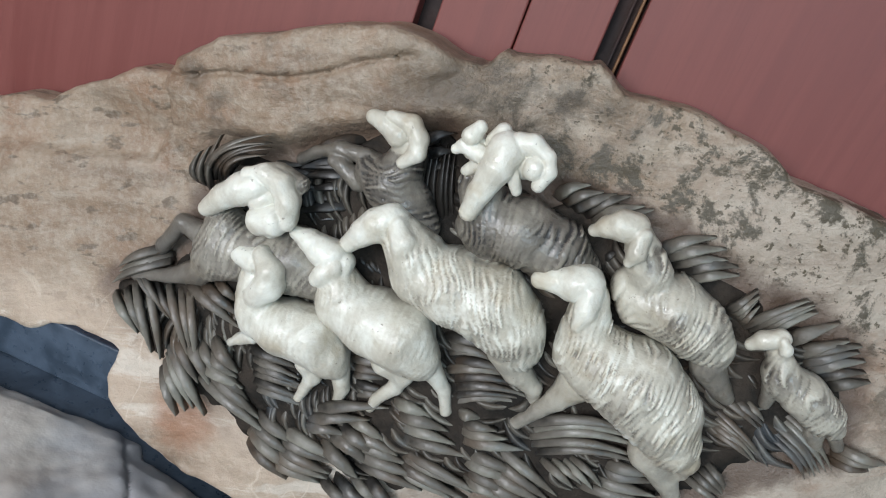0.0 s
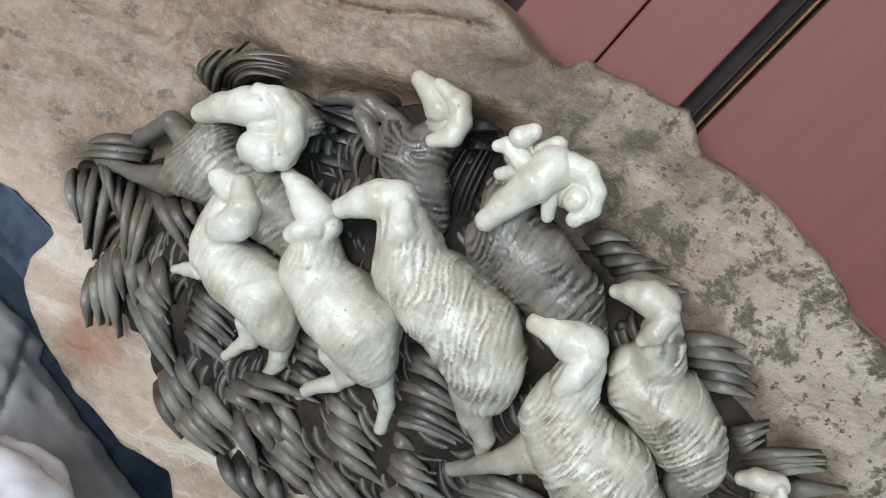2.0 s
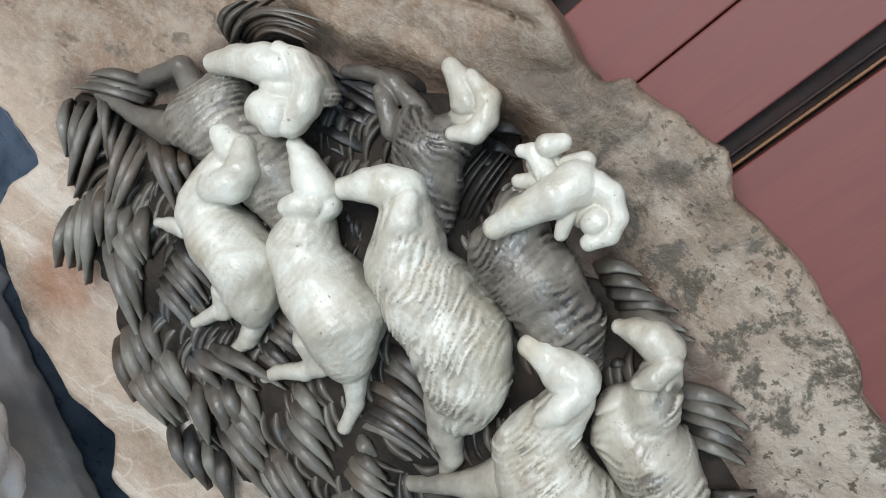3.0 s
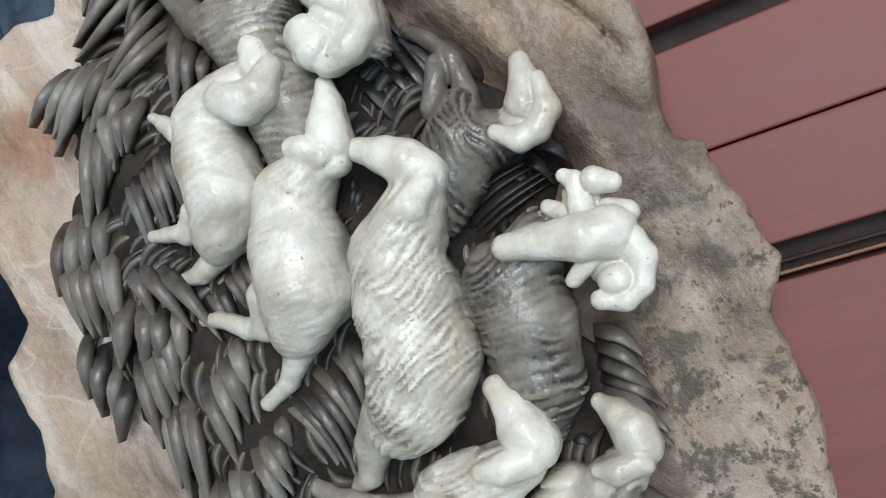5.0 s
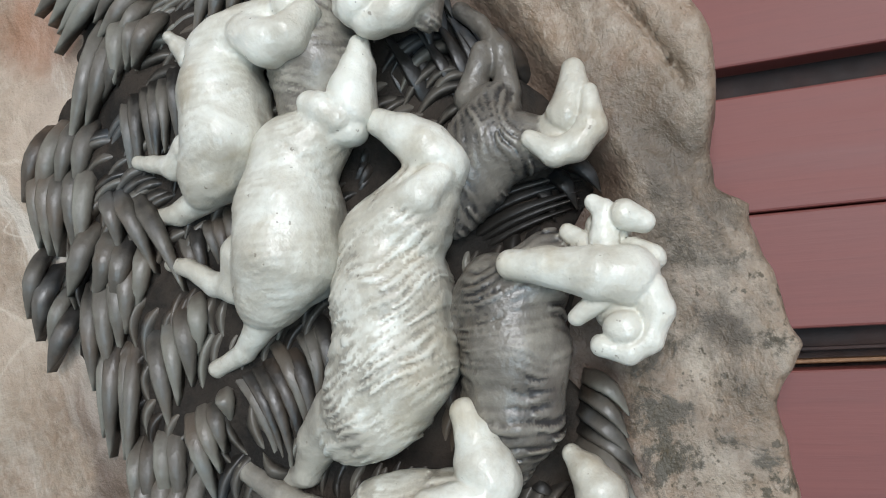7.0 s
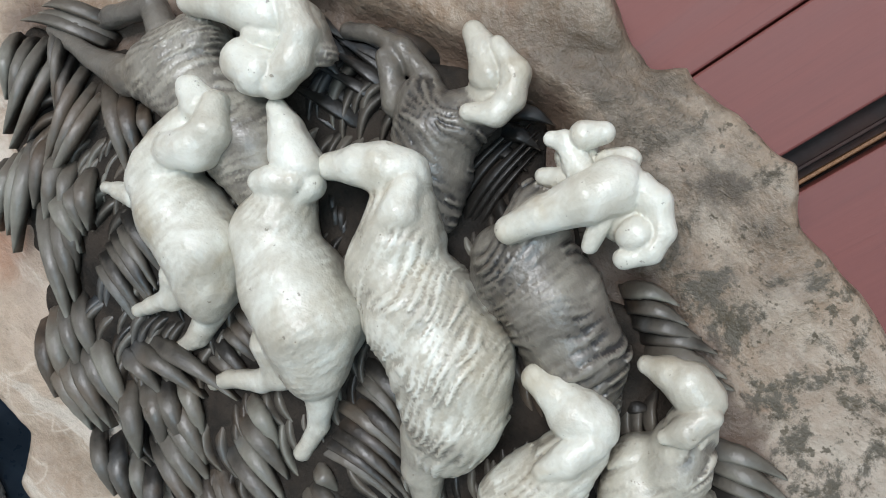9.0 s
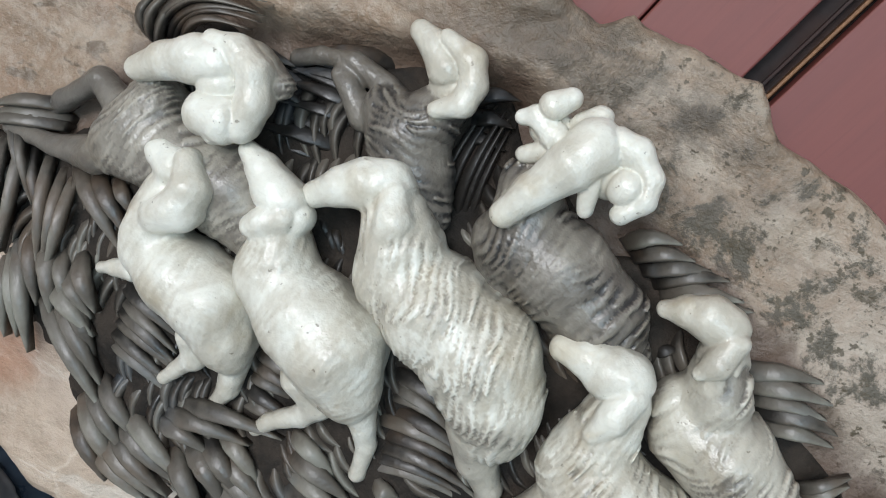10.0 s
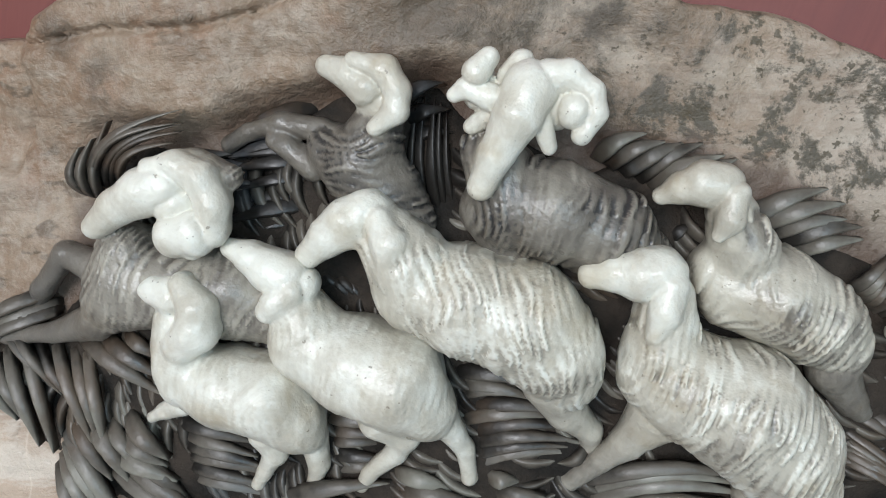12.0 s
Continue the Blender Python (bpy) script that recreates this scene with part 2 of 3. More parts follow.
                fa = f[ci + a[0], cj + a[1], ck + a[2]]
                fb = f[ci + b[0], cj + b[1], ck + b[2]]
                cross = (fa < 0) != (fb < 0)
                t = np.where(cross, fa / np.where(cross, fa - fb, 1), 0)
                p = np.tile(np.array(a, float), (len(ci), 1))
                p[:, ax] += t
                total += p * cross[:, None]
                hits += cross
    verts = (np.stack([ci, cj, ck], 1) + total / hits[:, None]) * step + np.array(origin)
    faces = []
    for ax, (u, v) in enumerate(((1, 2), (2, 0), (0, 1))):
        lo = [slice(None)] * 3
        hi = [slice(None)] * 3
        lo[ax], hi[ax] = slice(0, -1), slice(1, None)
        a, b = inside[tuple(lo)], inside[tuple(hi)]
        for flip, change in ((False, a & ~b), (True, ~a & b)):
            e = np.stack(np.nonzero(change), 1)
            keep = (e[:, u] > 0) & (e[:, v] > 0) & (e[:, u] < f.shape[u] - 1) & (e[:, v] < f.shape[v] - 1)
            e = e[keep]
            quad = []
            for du, dv in ((1, 1), (0, 1), (0, 0), (1, 0)):
                c = e.copy()
                c[:, u] -= du
                c[:, v] -= dv
                quad.append(index[c[:, 0], c[:, 1], c[:, 2]])
            q = np.stack(quad[::-1] if flip else quad, 1)
            faces.append(q)
    return verts, np.concatenate(faces)


def polygon_distance(px, pz, outline):
    """Signed distance in the plane to a closed outline (inside: minus)."""
    best, odd = np.full(px.shape, 1e9), np.zeros(px.shape, bool)
    for (ax, az), (bx, bz) in zip(outline, outline[1:] + outline[:1]):
        ex, ez = bx - ax, bz - az
        t = np.clip(((px - ax) * ex + (pz - az) * ez) / (ex * ex + ez * ez), 0, 1)
        best = np.minimum(best, np.hypot(px - ax - t * ex, pz - az - t * ez))
        if az != bz:
            odd ^= ((az > pz) != (bz > pz)) & (px < (bx - ax) * (pz - az) / (bz - az) + ax)
    return np.where(odd, -best, best)


def capsule(x, y, z, p):
    """Distance to a tapered limb from (x, z, height, radius) to the next; the side to the slab is drawn out towards it."""
    x1, z1, h1, r1, x2, z2, h2, r2 = p
    dx, dy, dz = x2 - x1, h1 - h2, z2 - z1
    t = np.clip(((x - x1) * dx + (y + h1) * dy + (z - z1) * dz) / (dx * dx + dy * dy + dz * dz + 1e-6), 0, 1)
    back = y + h1 - t * dy
    back = np.where(back > 0, back * 0.6, back)
    return np.sqrt((x - x1 - t * dx) ** 2 + back ** 2 + (z - z1 - t * dz) ** 2) - (r1 + t * (r2 - r1))


# ---------------------------------------------------------------- the wall and the table
WALL_Y = 0.06


def wall_panels():
    wall = tagged(new("wall_north"), "wall of glossy red-brown wood panels with dark grooves", "wall", kind="structure")
    part("backing", block(-1.8, 1.8, WALL_Y + 0.022, WALL_Y + 0.12, -0.72, 2.0), GROOVE, wall, "dark recessed groove backing")
    # wide plain panels and, between them, a pilaster of two boards
    for x0, x1 in ((-1.7, -0.923), (-0.918, -0.0990), (-0.0803, -0.0086), (-0.0074, 0.0614), (0.0850, 0.885), (0.89, 1.7)):
        part("panel", block(x0, x1, WALL_Y, WALL_Y + 0.0215, -0.7, 2.0, 0.0016), PANEL, wall)
    part("metal_strip", block(0.0797, 0.0824, WALL_Y + 0.0105, WALL_Y + 0.021, -0.7, 2.0, 0.0008), BRASS, wall, "thin brass-coloured strip")
    part("metal_strip", block(0.0728, 0.0750, WALL_Y + 0.013, WALL_Y + 0.021, -0.7, 2.0, 0.0006), GROOVE, wall, "thin dark strip")
    return wall


wall = wall_panels()


def room():
    """The rest of the room: floor, ceiling, side walls and a rear wall with two windows."""
    def structure(name, label, pieces, material):
        bm = bmesh.new()
        for p in pieces:
            one = block(*p)
            me = bpy.data.meshes.new("piece")
            one.to_mesh(me)
            one.free()
            bm.from_mesh(me)
            bpy.data.meshes.remove(me)
        return tagged(part(name, bm, material), label, name.split("_")[0], kind="structure")

    structure("floor", "brown floor under the table", [(-1.82, 1.82, -2.6, 0.2, -0.82, -0.721)], FLOORING)
    structure("ceiling", "pale grey painted ceiling", [(-1.82, 1.82, -2.6, 0.2, 2.001, 2.1)], PAINT)
    structure("wall_west", "grey plastered wall", [(-1.92, -1.801, -2.6, 0.2, -0.72, 2.0)], PLASTER)
    structure("wall_east", "grey plastered wall", [(1.801, 1.92, -2.6, 0.2, -0.72, 2.0)], PLASTER)
    # rear wall, open at the two windows
    structure("wall_south", "grey plastered wall with two window openings",
              [(-1.8, 1.8, -2.55, -2.45, -0.72, 0.45), (-1.8, 1.8, -2.55, -2.45, 1.85, 2.0), (-1.8, -1.5, -2.55, -2.45, 0.4502, 1.8498),
               (-0.1, 0.2, -2.55, -2.45, 0.4502, 1.8498), (1.6, 1.8, -2.55, -2.45, 0.4502, 1.8498)], PLASTER)
    for number, (x0, x1) in enumerate(((-1.5, -0.1), (0.2, 1.6)), 1):
        window = tagged(new("window_%d" % number), "pale-framed window letting in daylight", "window", kind="structure")
        for b in ((x0, x0 + 0.05, -2.53, -2.47, 0.451, 1.849), (x1 - 0.05, x1, -2.53, -2.47, 0.451, 1.849),
                  (x0 + 0.051, x1 - 0.051, -2.53, -2.47, 0.451, 0.5), (x0 + 0.051, x1 - 0.051, -2.53, -2.47, 1.8, 1.849)):
            part("window_frame", block(*b, 0.004), PAINT, window)


room()


def side_table():
    table = tagged(new("side_table"), "dark slate lacquered table standing against the panelled wall, reflected sky blue in its colour", "table")
    part("tabletop", block(-0.95, 0.9, -0.52, WALL_Y - 0.004, -0.03, 0.0, 0.003), TABLE, table)
    # added dark strip before the wall, in place of shade under the slab's wing
    part("shade_strip", block(-0.95, 0.9, WALL_Y - 0.022, WALL_Y - 0.004, 0.0002, 0.075, 0.002), TABLE, table)
    part("apron", block(-0.9, 0.85, -0.49, -0.468, -0.13, -0.0302, 0.002), TABLE, table)
    for x in (-0.9, 0.79):
        for y in (-0.467, 0.01):
            part("leg", block(x, x + 0.06, y, y + 0.06, -0.72, -0.0304, 0.004), TABLE, table)
    return table


side_table()



# ---------------------------------------------------------------- the carving
OUTLINE = [(-502, -61), (-467, -40), (-432, -21), (-397, -14), (-350, 26), (-317, 49), (-276, 62), (-269, 78), (-236, 110), (-210, 122), (-192, 130), (-174, 140), (-138, 157), (-98, 172), (-76, 173), (-52, 169), (-35, 167), (-19, 168), (-13, 177), (-9, 187), (20, 190), (59, 199), (67, 203), (82, 194), (98, 187), (119, 191), (145, 195), (168, 195), (188, 193), (217, 189), (235, 182), (243, 175), (261, 176), (283, 176), (304, 175), (326, 172)]
OUTLINE += [(430, 60), (455, -80), (440, -220), (400, -345), (250, -372), (150, -365)]
OUTLINE += [(80, -304), (32, -308), (-15, -312)]
OUTLINE += [(-42, -290), (-82, -300), (-101, -298), (-146, -298), (-189, -291), (-226, -275), (-249, -258), (-255, -235), (-250, -207), (-284, -205), (-314, -209), (-347, -227), (-379, -230), (-416, -236), (-464, -254)]
GROUND = [(-266, -147), (-218, -86), (-205, -16), (-208, 9), (-156, 28), (-129, 47), (-75, 80), (-26, 103), (10, 90), (70, 82), (123, 100), (183, 97), (258, 75), (304, 81), (349, 61), (364, 34), (374, -15), (325, -58), (297, -98), (198, -161), (52, -215), (-24, -228), (-95, -231), (-160, -219), (-218, -182)]
CRACK = [(-271, 61), (-248, 73), (-221, 86), (-191, 94), (-167, 102), (-136, 119), (-111, 138), (-85, 152), (-71, 159)]

carving = tagged(new("stone_carving"), "relief carving of a flock of sheep on a weathered stone slab", "sculpture")
carving.matrix_world = BASE


def lift(z):
    """How far the face swells forward towards its foot."""
    return 0.2 * np.maximum(0, 40 - z)


def slab():
    step = 3.0
    xs, ys, zs = np.arange(-590, 490, step), np.arange(-112, 66, step), np.arange(-400, 250, step)
    px, pz = np.meshgrid(xs, zs, indexing="ij")
    wob = 5 * (value_noise(px / 38 + 7, pz / 38, 0 * px + 3) - 0.5) + 3 * (value_noise(px / 13, pz / 13, 0 * px + 9) - 0.5)
    d = polygon_distance(px, pz, OUTLINE) + wob
    # height of the face: gentle swells, a lower wing, a step up to the cap and a valley beside it
    face = 10 * (value_noise(px / 90 + 3, pz / 90 + 11, 0 * px) - 0.5) + 5 * (value_noise(px / 31, pz / 31 + 5, 0 * px + 2) - 0.5)
    face += 2.2 * (value_noise(px / 11, pz / 11 + 5, 0 * px + 4) - 0.5) + 1.6 * (value_noise(px / 6, pz / 6 + 5, 0 * px + 8) - 0.5)
    face += lift(pz)
    # the upper left of the face stands proud of the carved hollow
    proud = np.clip((40 - px) / 70, 0, 1) * np.clip((pz + 10) / 60, 0, 1) * np.clip(polygon_distance(px, pz, GROUND) / 28, 0, 1)
    face += 20 * proud * proud * (3 - 2 * proud) + 6 * np.exp(-((px - 66) ** 2 + (pz - 195) ** 2) / 30 ** 2)
    edge = -269 + 4 * np.sin(pz / 13) + 4 * (value_noise(px / 9, pz / 9, 0 * px + 5) - 0.5)
    wing = np.clip((edge - px) / 4, 0, 1) * np.clip((pz + 24 - (px + 269) * 0.3) / 9, 0, 1)
    face -= 3 * np.exp(-(np.minimum(np.abs(px - edge), 40) / 5) ** 2) * np.clip((pz + 24) / 9, 0, 1)
    face -= 10 * wing
    valley = np.abs((px + 30) * 0.75 - (pz - 155) * 0.66)
    face -= 9 * np.exp(-(valley / 14) ** 2) * np.clip((pz - 120) / 40, 0, 1)
    # the crack
    for a, b in zip(CRACK, CRACK[1:]):
        ex, ez = b[0] - a[0], b[1] - a[1]
        t = np.clip(((px - a[0]) * ex + (pz - a[1]) * ez) / (ex * ex + ez * ez), 0, 1)
        face -= 7 * np.exp(-((np.hypot(px - a[0] - t * ex, pz - a[1] - t * ez)) / 2.1) ** 2)
    y = ys[None, :, None]
    f3, d3 = face[:, None, :], d[:, None, :]
    front, back = -(y + f3), y - 44
    r = 8.0
    a, b = np.maximum(front, back) + r, d3 + r
    field = np.hypot(np.maximum(a, 0), np.maximum(b, 0)) + np.minimum(np.maximum(a, b), 0) - r
    v, q = surface(field, (xs[0], ys[0], zs[0]), step)
    near = np.clip(1 - polygon_distance(v[:, 0], v[:, 2], GROUND) / 48, 0, 1)
    return mesh_object("slab", v / 1000, q, CRUST, carving, "tan weathered stone slab with lichen and a crack", tone=near)


def ground_relief():
    step = 3.5
    xs, ys, zs = np.arange(-320, 420, step), np.arange(-110, 14, step), np.arange(-400, 190, step)
    px, pz = np.meshgrid(xs, zs, indexing="ij")
    d = polygon_distance(px, pz, GROUND) + 16 * (value_noise(px / 24, pz / 24, 0 * px + 1) - 0.5)
    top = 13 * np.clip(-d / 45, -0.6, 1) + 8 * (value_noise(px / 22 + 9, pz / 22, 0 * px) - 0.5) + lift(pz)
    field = np.maximum(-(ys[None, :, None] + top[:, None, :]), np.maximum(ys[None, :, None] - 8 + lift(pz)[:, None, :], d[:, None, :] * 0.8))
    v, q = surface(field, (xs[0], ys[0], zs[0]), step)
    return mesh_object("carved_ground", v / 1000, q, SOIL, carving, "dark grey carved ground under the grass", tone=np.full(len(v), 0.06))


slab()
ground_relief()


def loose_rock():
    """A low grey rock with a bevelled rear edge that lies on the table before the slab."""
    edge = [(-720, -25), (-410, -13), (-228, 0), (-216, -20), (-50, -45), (60, -72), (200, -120), (230, -300), (60, -430), (-300, -455), (-690, -400)]
    step = 3.0
    xs, ys, zs = np.arange(-760, 270, step), np.arange(-490, 30, step), np.arange(-6, 42, step)
    px, py = np.meshgrid(xs, ys, indexing="ij")
    d = polygon_distance(px, py, edge) + 4 * (value_noise(px / 16, py / 16, 0 * px) - 0.5)
    bevel = np.clip(-d / 21, -0.3, 1)
    seam = np.abs((px + 232) * 0.8 + (py + 30) * 0.6)
    top = 3 + 9 * bevel - 0.03 * np.clip(-d - 21, 0, 200) + 14 * (value_noise(px / 70, py / 70 + 3, 0 * px) - 0.5) * np.clip(-d / 50, 0, 1)
    top += 3 * (value_noise(px / 14, py / 14, 0 * px + 6) - 0.5) - 3 * np.exp(-(seam / 4) ** 2) + np.where(px + 232 < -(py + 30) * 0.75, 3, 0)
    field = np.maximum(zs[None, None, :] - np.maximum(top, 0.5)[:, :, None], np.maximum(-0.4 - zs[None, None, :], d[:, :, None] * 0.7))
    v, q = surface(field, (xs[0], ys[0], zs[0]), step)
    return tagged(mesh_object("rock", v / 1000, q, RAIL), "low grey-brown rock lying flat on the table before the slab", "rock")


def paper_ball():
    """A crumpled sheet of white paper."""
    bm = bmesh.new()
    bmesh.ops.create_icosphere(bm, subdivisions=5, radius=1)
    for v in bm.verts:
        n = v.co.normalized()
        fold = abs(noise.noise(n * 1.3 + Vector((3, 1, 0)))) + 0.22 * abs(noise.noise(n * 3.1))
        v.co = Vector((n.x * 0.085, n.y * 0.070, n.z * 0.046)) * (0.86 + 0.34 * fold)
    ob = part("crumpled_paper", bm, PAPER)
    for f in ob.data.polygons:
        f.use_smooth = True
    ob.matrix_world = pose(-0.095, -0.192, 0.045, 0, 0, 8)
    return tagged(ob, "crumpled ball of white paper lying on the grey rock", "paper")


loose_rock()
paper_ball()

FLOCK = [
    dict(label='leaping ram with curled horns carved in pale and grey stone', comb=-112, wool=0.8,
         head=(0.97, [(-191, -20, 60, 7.4, -179, -4, 61, 10.7), (-179, -4, 61, 10.7, -165, 10, 61, 14.3), (-165, 10, 61, 14.3, -154, 17, 59, 16.0), (-162, 24, 62, 7.7, -148, 31, 62, 8.7), (-148, 31, 62, 8.7, -133, 29, 63, 9.7), (-133, 29, 63, 9.7, -123, 17, 64, 9.8), (-123, 17, 64, 9.8, -121, 1, 65, 9.9), (-121, 1, 65, 9.9, -130, -10, 66, 9.4), (-140, -7, 64, 13.9, -130, -3, 65, 14.9), (-146, 9, 57, 15.6, -146, 9, 57, 15.6), (-167, 5, 66, 4.5, -167, 5, 66, 4.5)]),
         body=(0.6, [(-177, -37, 47, 18.2, -179, -69, 47, 20.7), (-171, -58, 42, 27.7, -112, -44, 38, 29.9), (-112, -44, 38, 29.9, -75, -47, 38, 22.6), (-143, 33, 50, 8.4, -121, 30, 50, 7.9)]),
         legs=(0.42, [(-189, -87, 50, 12.5, -216, -105, 49, 6.4), (-216, -105, 49, 6.4, -249, -121, 44, 5.4), (-197, -55, 44, 9.6, -219, -53, 40, 7.4), (-219, -53, 40, 7.4, -233, -83, 38, 6.5), (-233, -83, 38, 6.5, -237, -94, 36, 5.3)]),
         cut=[(-190, -21, 70, 1.3, -178, -9, 72, 1.3), (-147, 16, 86, 2.5, -147, 16, 86, 2.5)],
         ),
    dict(label='small white stone lamb running with head turned back', comb=-80, wool=0.22,
         head=(1.0, [(-161, -52, 60, 5.4, -148, -46, 63, 9.0), (-148, -46, 63, 9.0, -136, -45, 65, 12.7), (-131, -35, 70, 7.9, -118, -44, 74, 11.2), (-118, -44, 74, 11.2, -116, -58, 75, 13.0), (-116, -58, 75, 13.0, -123, -70, 74, 10.9)]),
         body=(0.97, [(-131, -62, 61, 15.0, -126, -90, 63, 17.7), (-121, -101, 64, 15.8, -96, -97, 64, 22.9), (-96, -97, 64, 22.9, -69, -94, 65, 24.5), (-69, -94, 65, 24.5, -50, -105, 63, 18.3), (-50, -105, 63, 18.3, -40, -112, 62, 10.6)]),
         legs=(0.95, [(-122, -119, 60, 8.4, -133, -130, 57, 5.7), (-133, -130, 57, 5.7, -141, -139, 55, 4.0), (-65, -121, 61, 12.0, -58, -133, 60, 7.7), (-58, -133, 60, 7.7, -62, -151, 58, 5.0), (-62, -151, 58, 5.0, -65, -163, 56, 4.5), (-37, -117, 56, 9.2, -30, -137, 53, 6.6), (-30, -137, 53, 6.6, -30, -156, 50, 5.0), (-30, -156, 50, 5.0, -38, -167, 48, 4.5)]),
         ),
    dict(label='white stone lamb with ribbed fleece and raised snout', comb=-80, wool=0.28,
         head=(1.0, [(-111, -9, 57, 5.8, -98, -10, 59, 9.2), (-98, -10, 59, 9.2, -84, -14, 60, 12.8), (-84, -14, 60, 12.8, -74, -16, 60, 15.2), (-69, -18, 66, 10.3, -75, -28, 69, 8.7), (-75, -28, 69, 8.7, -79, -35, 69, 6.6), (-65, -16, 61, 10.9, -65, -16, 61, 10.9)]),
         body=(0.97, [(-69, -28, 58, 14.3, -57, -43, 59, 19.4), (-55, -54, 60, 20.9, -23, -57, 61, 27.5), (-23, -57, 61, 27.5, 3, -58, 63, 28.5), (3, -58, 63, 28.5, 23, -70, 61, 19.0), (23, -70, 61, 19.0, 32, -74, 60, 10.9)]),
         legs=(0.95, [(3, -83, 60, 17.5, 17, -93, 59, 9.8), (17, -93, 59, 9.8, 15, -109, 57, 6.8), (15, -109, 57, 6.8, 3, -131, 54, 4.8), (3, -131, 54, 4.8, 0, -144, 52, 4.4), (40, -79, 58, 8.6, 55, -96, 50, 6.2), (55, -96, 50, 6.2, 64, -117, 46, 5.7)]),
         cut=[(-76, -18, 82, 2.0, -76, -18, 82, 2.0), (-76, -5, 84, 2.4, -76, -5, 84, 2.4)],
         ),
    dict(label='long-fleeced ewe of white and grey stone', comb=-68, wool=1.0,
         head=(1.0, [(-66, 0, 55, 7.5, -57, 15, 56, 11.2), (-57, 15, 56, 11.2, -48, 26, 55, 14.0), (-48, 26, 55, 14.0, -39, 34, 53, 13.9), (-32, 35, 60, 8.7, -21, 25, 66, 10.2), (-21, 25, 66, 10.2, -17, 11, 67, 7.2)]),
         body=(0.97, [(-31, 27, 51, 16.1, -10, 12, 52, 24.1), (-1, -3, 50, 24.4, 28, -1, 50, 31.1), (28, -1, 50, 31.1, 63, -1, 51, 33.2), (63, -1, 51, 33.2, 86, -14, 50, 28.8), (86, -14, 50, 28.8, 98, -27, 48, 22.0)]),
         legs=(0.7, [(93, -36, 47, 18.4, 106, -52, 44, 12.7), (106, -52, 44, 12.7, 126, -65, 38, 7.9), (126, -65, 38, 7.9, 131, -76, 35, 6.5)]),
         cut=[(-67, -1, 66, 1.2, -59, 3, 68, 1.2), (-31, 37, 84, 2.3, -31, 37, 84, 2.3)],
         ),
    dict(label='rearing sheep with pale head and brown-grey stone body', comb=-165, wool=1.2,
         head=(0.9, [(-83, 104, 36, 6.6, -70, 104, 39, 9.1), (-70, 104, 39, 9.1, -58, 100, 40, 11.9), (-68, 111, 42, 6.1, -50, 112, 44, 8.0), (-50, 112, 44, 8.0, -40, 104, 46, 7.5), (-40, 104, 46, 7.5, -38, 93, 48, 7.0), (-38, 93, 48, 7.0, -47, 81, 48, 4.6), (-55, 96, 36, 11.3, -47, 94, 36, 11.3)]),
         body=(0.46, [(-46, 91, 32, 11.4, -52, 63, 27, 20.9), (-73, 55, 22, 15.8, -53, 52, 24, 23.9), (-53, 52, 24, 23.9, -34, 39, 24, 20.7), (-34, 39, 24, 20.7, -17, 28, 25, 15.6)]),
         legs=(0.42, [(-82, 42, 22, 9.2, -100, 49, 21, 6.2), (-100, 49, 21, 6.2, -109, 50, 20, 5.7), (-83, 64, 17, 7.6, -108, 61, 15, 6.2), (-108, 61, 15, 6.2, -127, 49, 13, 5.2), (-127, 49, 13, 5.2, -139, 37, 11, 5.3)]),
         cut=[(-85, 103, 45, 1.2, -77, 105, 48, 1.2), (-52, 100, 62, 4.1, -46, 98, 62, 4.1)],
         ),
    dict(label='ram with white curled-horn head facing out of grey stone fleece', comb=-90, wool=1.35,
         head=(1.0, [(18, 70, 62, 7.3, 21, 89, 64, 9.5), (21, 89, 64, 9.5, 26, 112, 64, 13.5), (26, 112, 64, 13.5, 28, 125, 58, 16.0), (10, 116, 60, 8.0, -3, 118, 60, 6.2), (-3, 118, 60, 6.2, -9, 112, 59, 4.3), (-1, 126, 62, 8.0, 3, 135, 60, 5.6), (11, 107, 56, 6.7, 4, 98, 54, 4.4), (18, 128, 54, 8.9, 20, 137, 52, 6.5), (34, 133, 58, 10.1, 45, 137, 58, 8.2), (45, 137, 58, 8.2, 58, 133, 60, 6.4), (58, 133, 60, 6.4, 63, 123, 62, 6.4), (63, 123, 62, 6.4, 60, 111, 62, 6.0), (53, 122, 60, 10.6, 53, 122, 60, 10.6), (42, 121, 50, 14.1, 42, 121, 50, 14.1), (5, 117, 50, 11.5, 5, 117, 50, 11.5), (36, 115, 62, 7.0, 46, 100, 60, 4.7)]),
         body=(0.5, [(17, 86, 42, 16.9, 36, 61, 34, 25.0), (39, 58, 34, 25.9, 61, 62, 34, 28.1), (61, 62, 34, 28.1, 95, 57, 31, 26.2), (95, 57, 31, 26.2, 118, 46, 27, 19.5)]),
         legs=(0.4, [(29, 51, 30, 20.0, 45, 35, 26, 17.3)]),
         cut=[(55, 128, 82, 2.4, 55, 128, 82, 2.4), (3, 130, 80, 2.1, 3, 130, 80, 2.1)],
         ),
    dict(label='large ewe of greenish white stone stepping forward', comb=-92, wool=1.15,
         head=(0.98, [(92, 37, 50, 8.0, 104, 43, 53, 10.7), (104, 43, 53, 10.7, 116, 46, 54, 14.4), (116, 46, 54, 14.4, 126, 49, 54, 15.8), (131, 47, 60, 11.3, 133, 33, 66, 8.5), (133, 33, 66, 8.5, 132, 19, 67, 5.2)]),
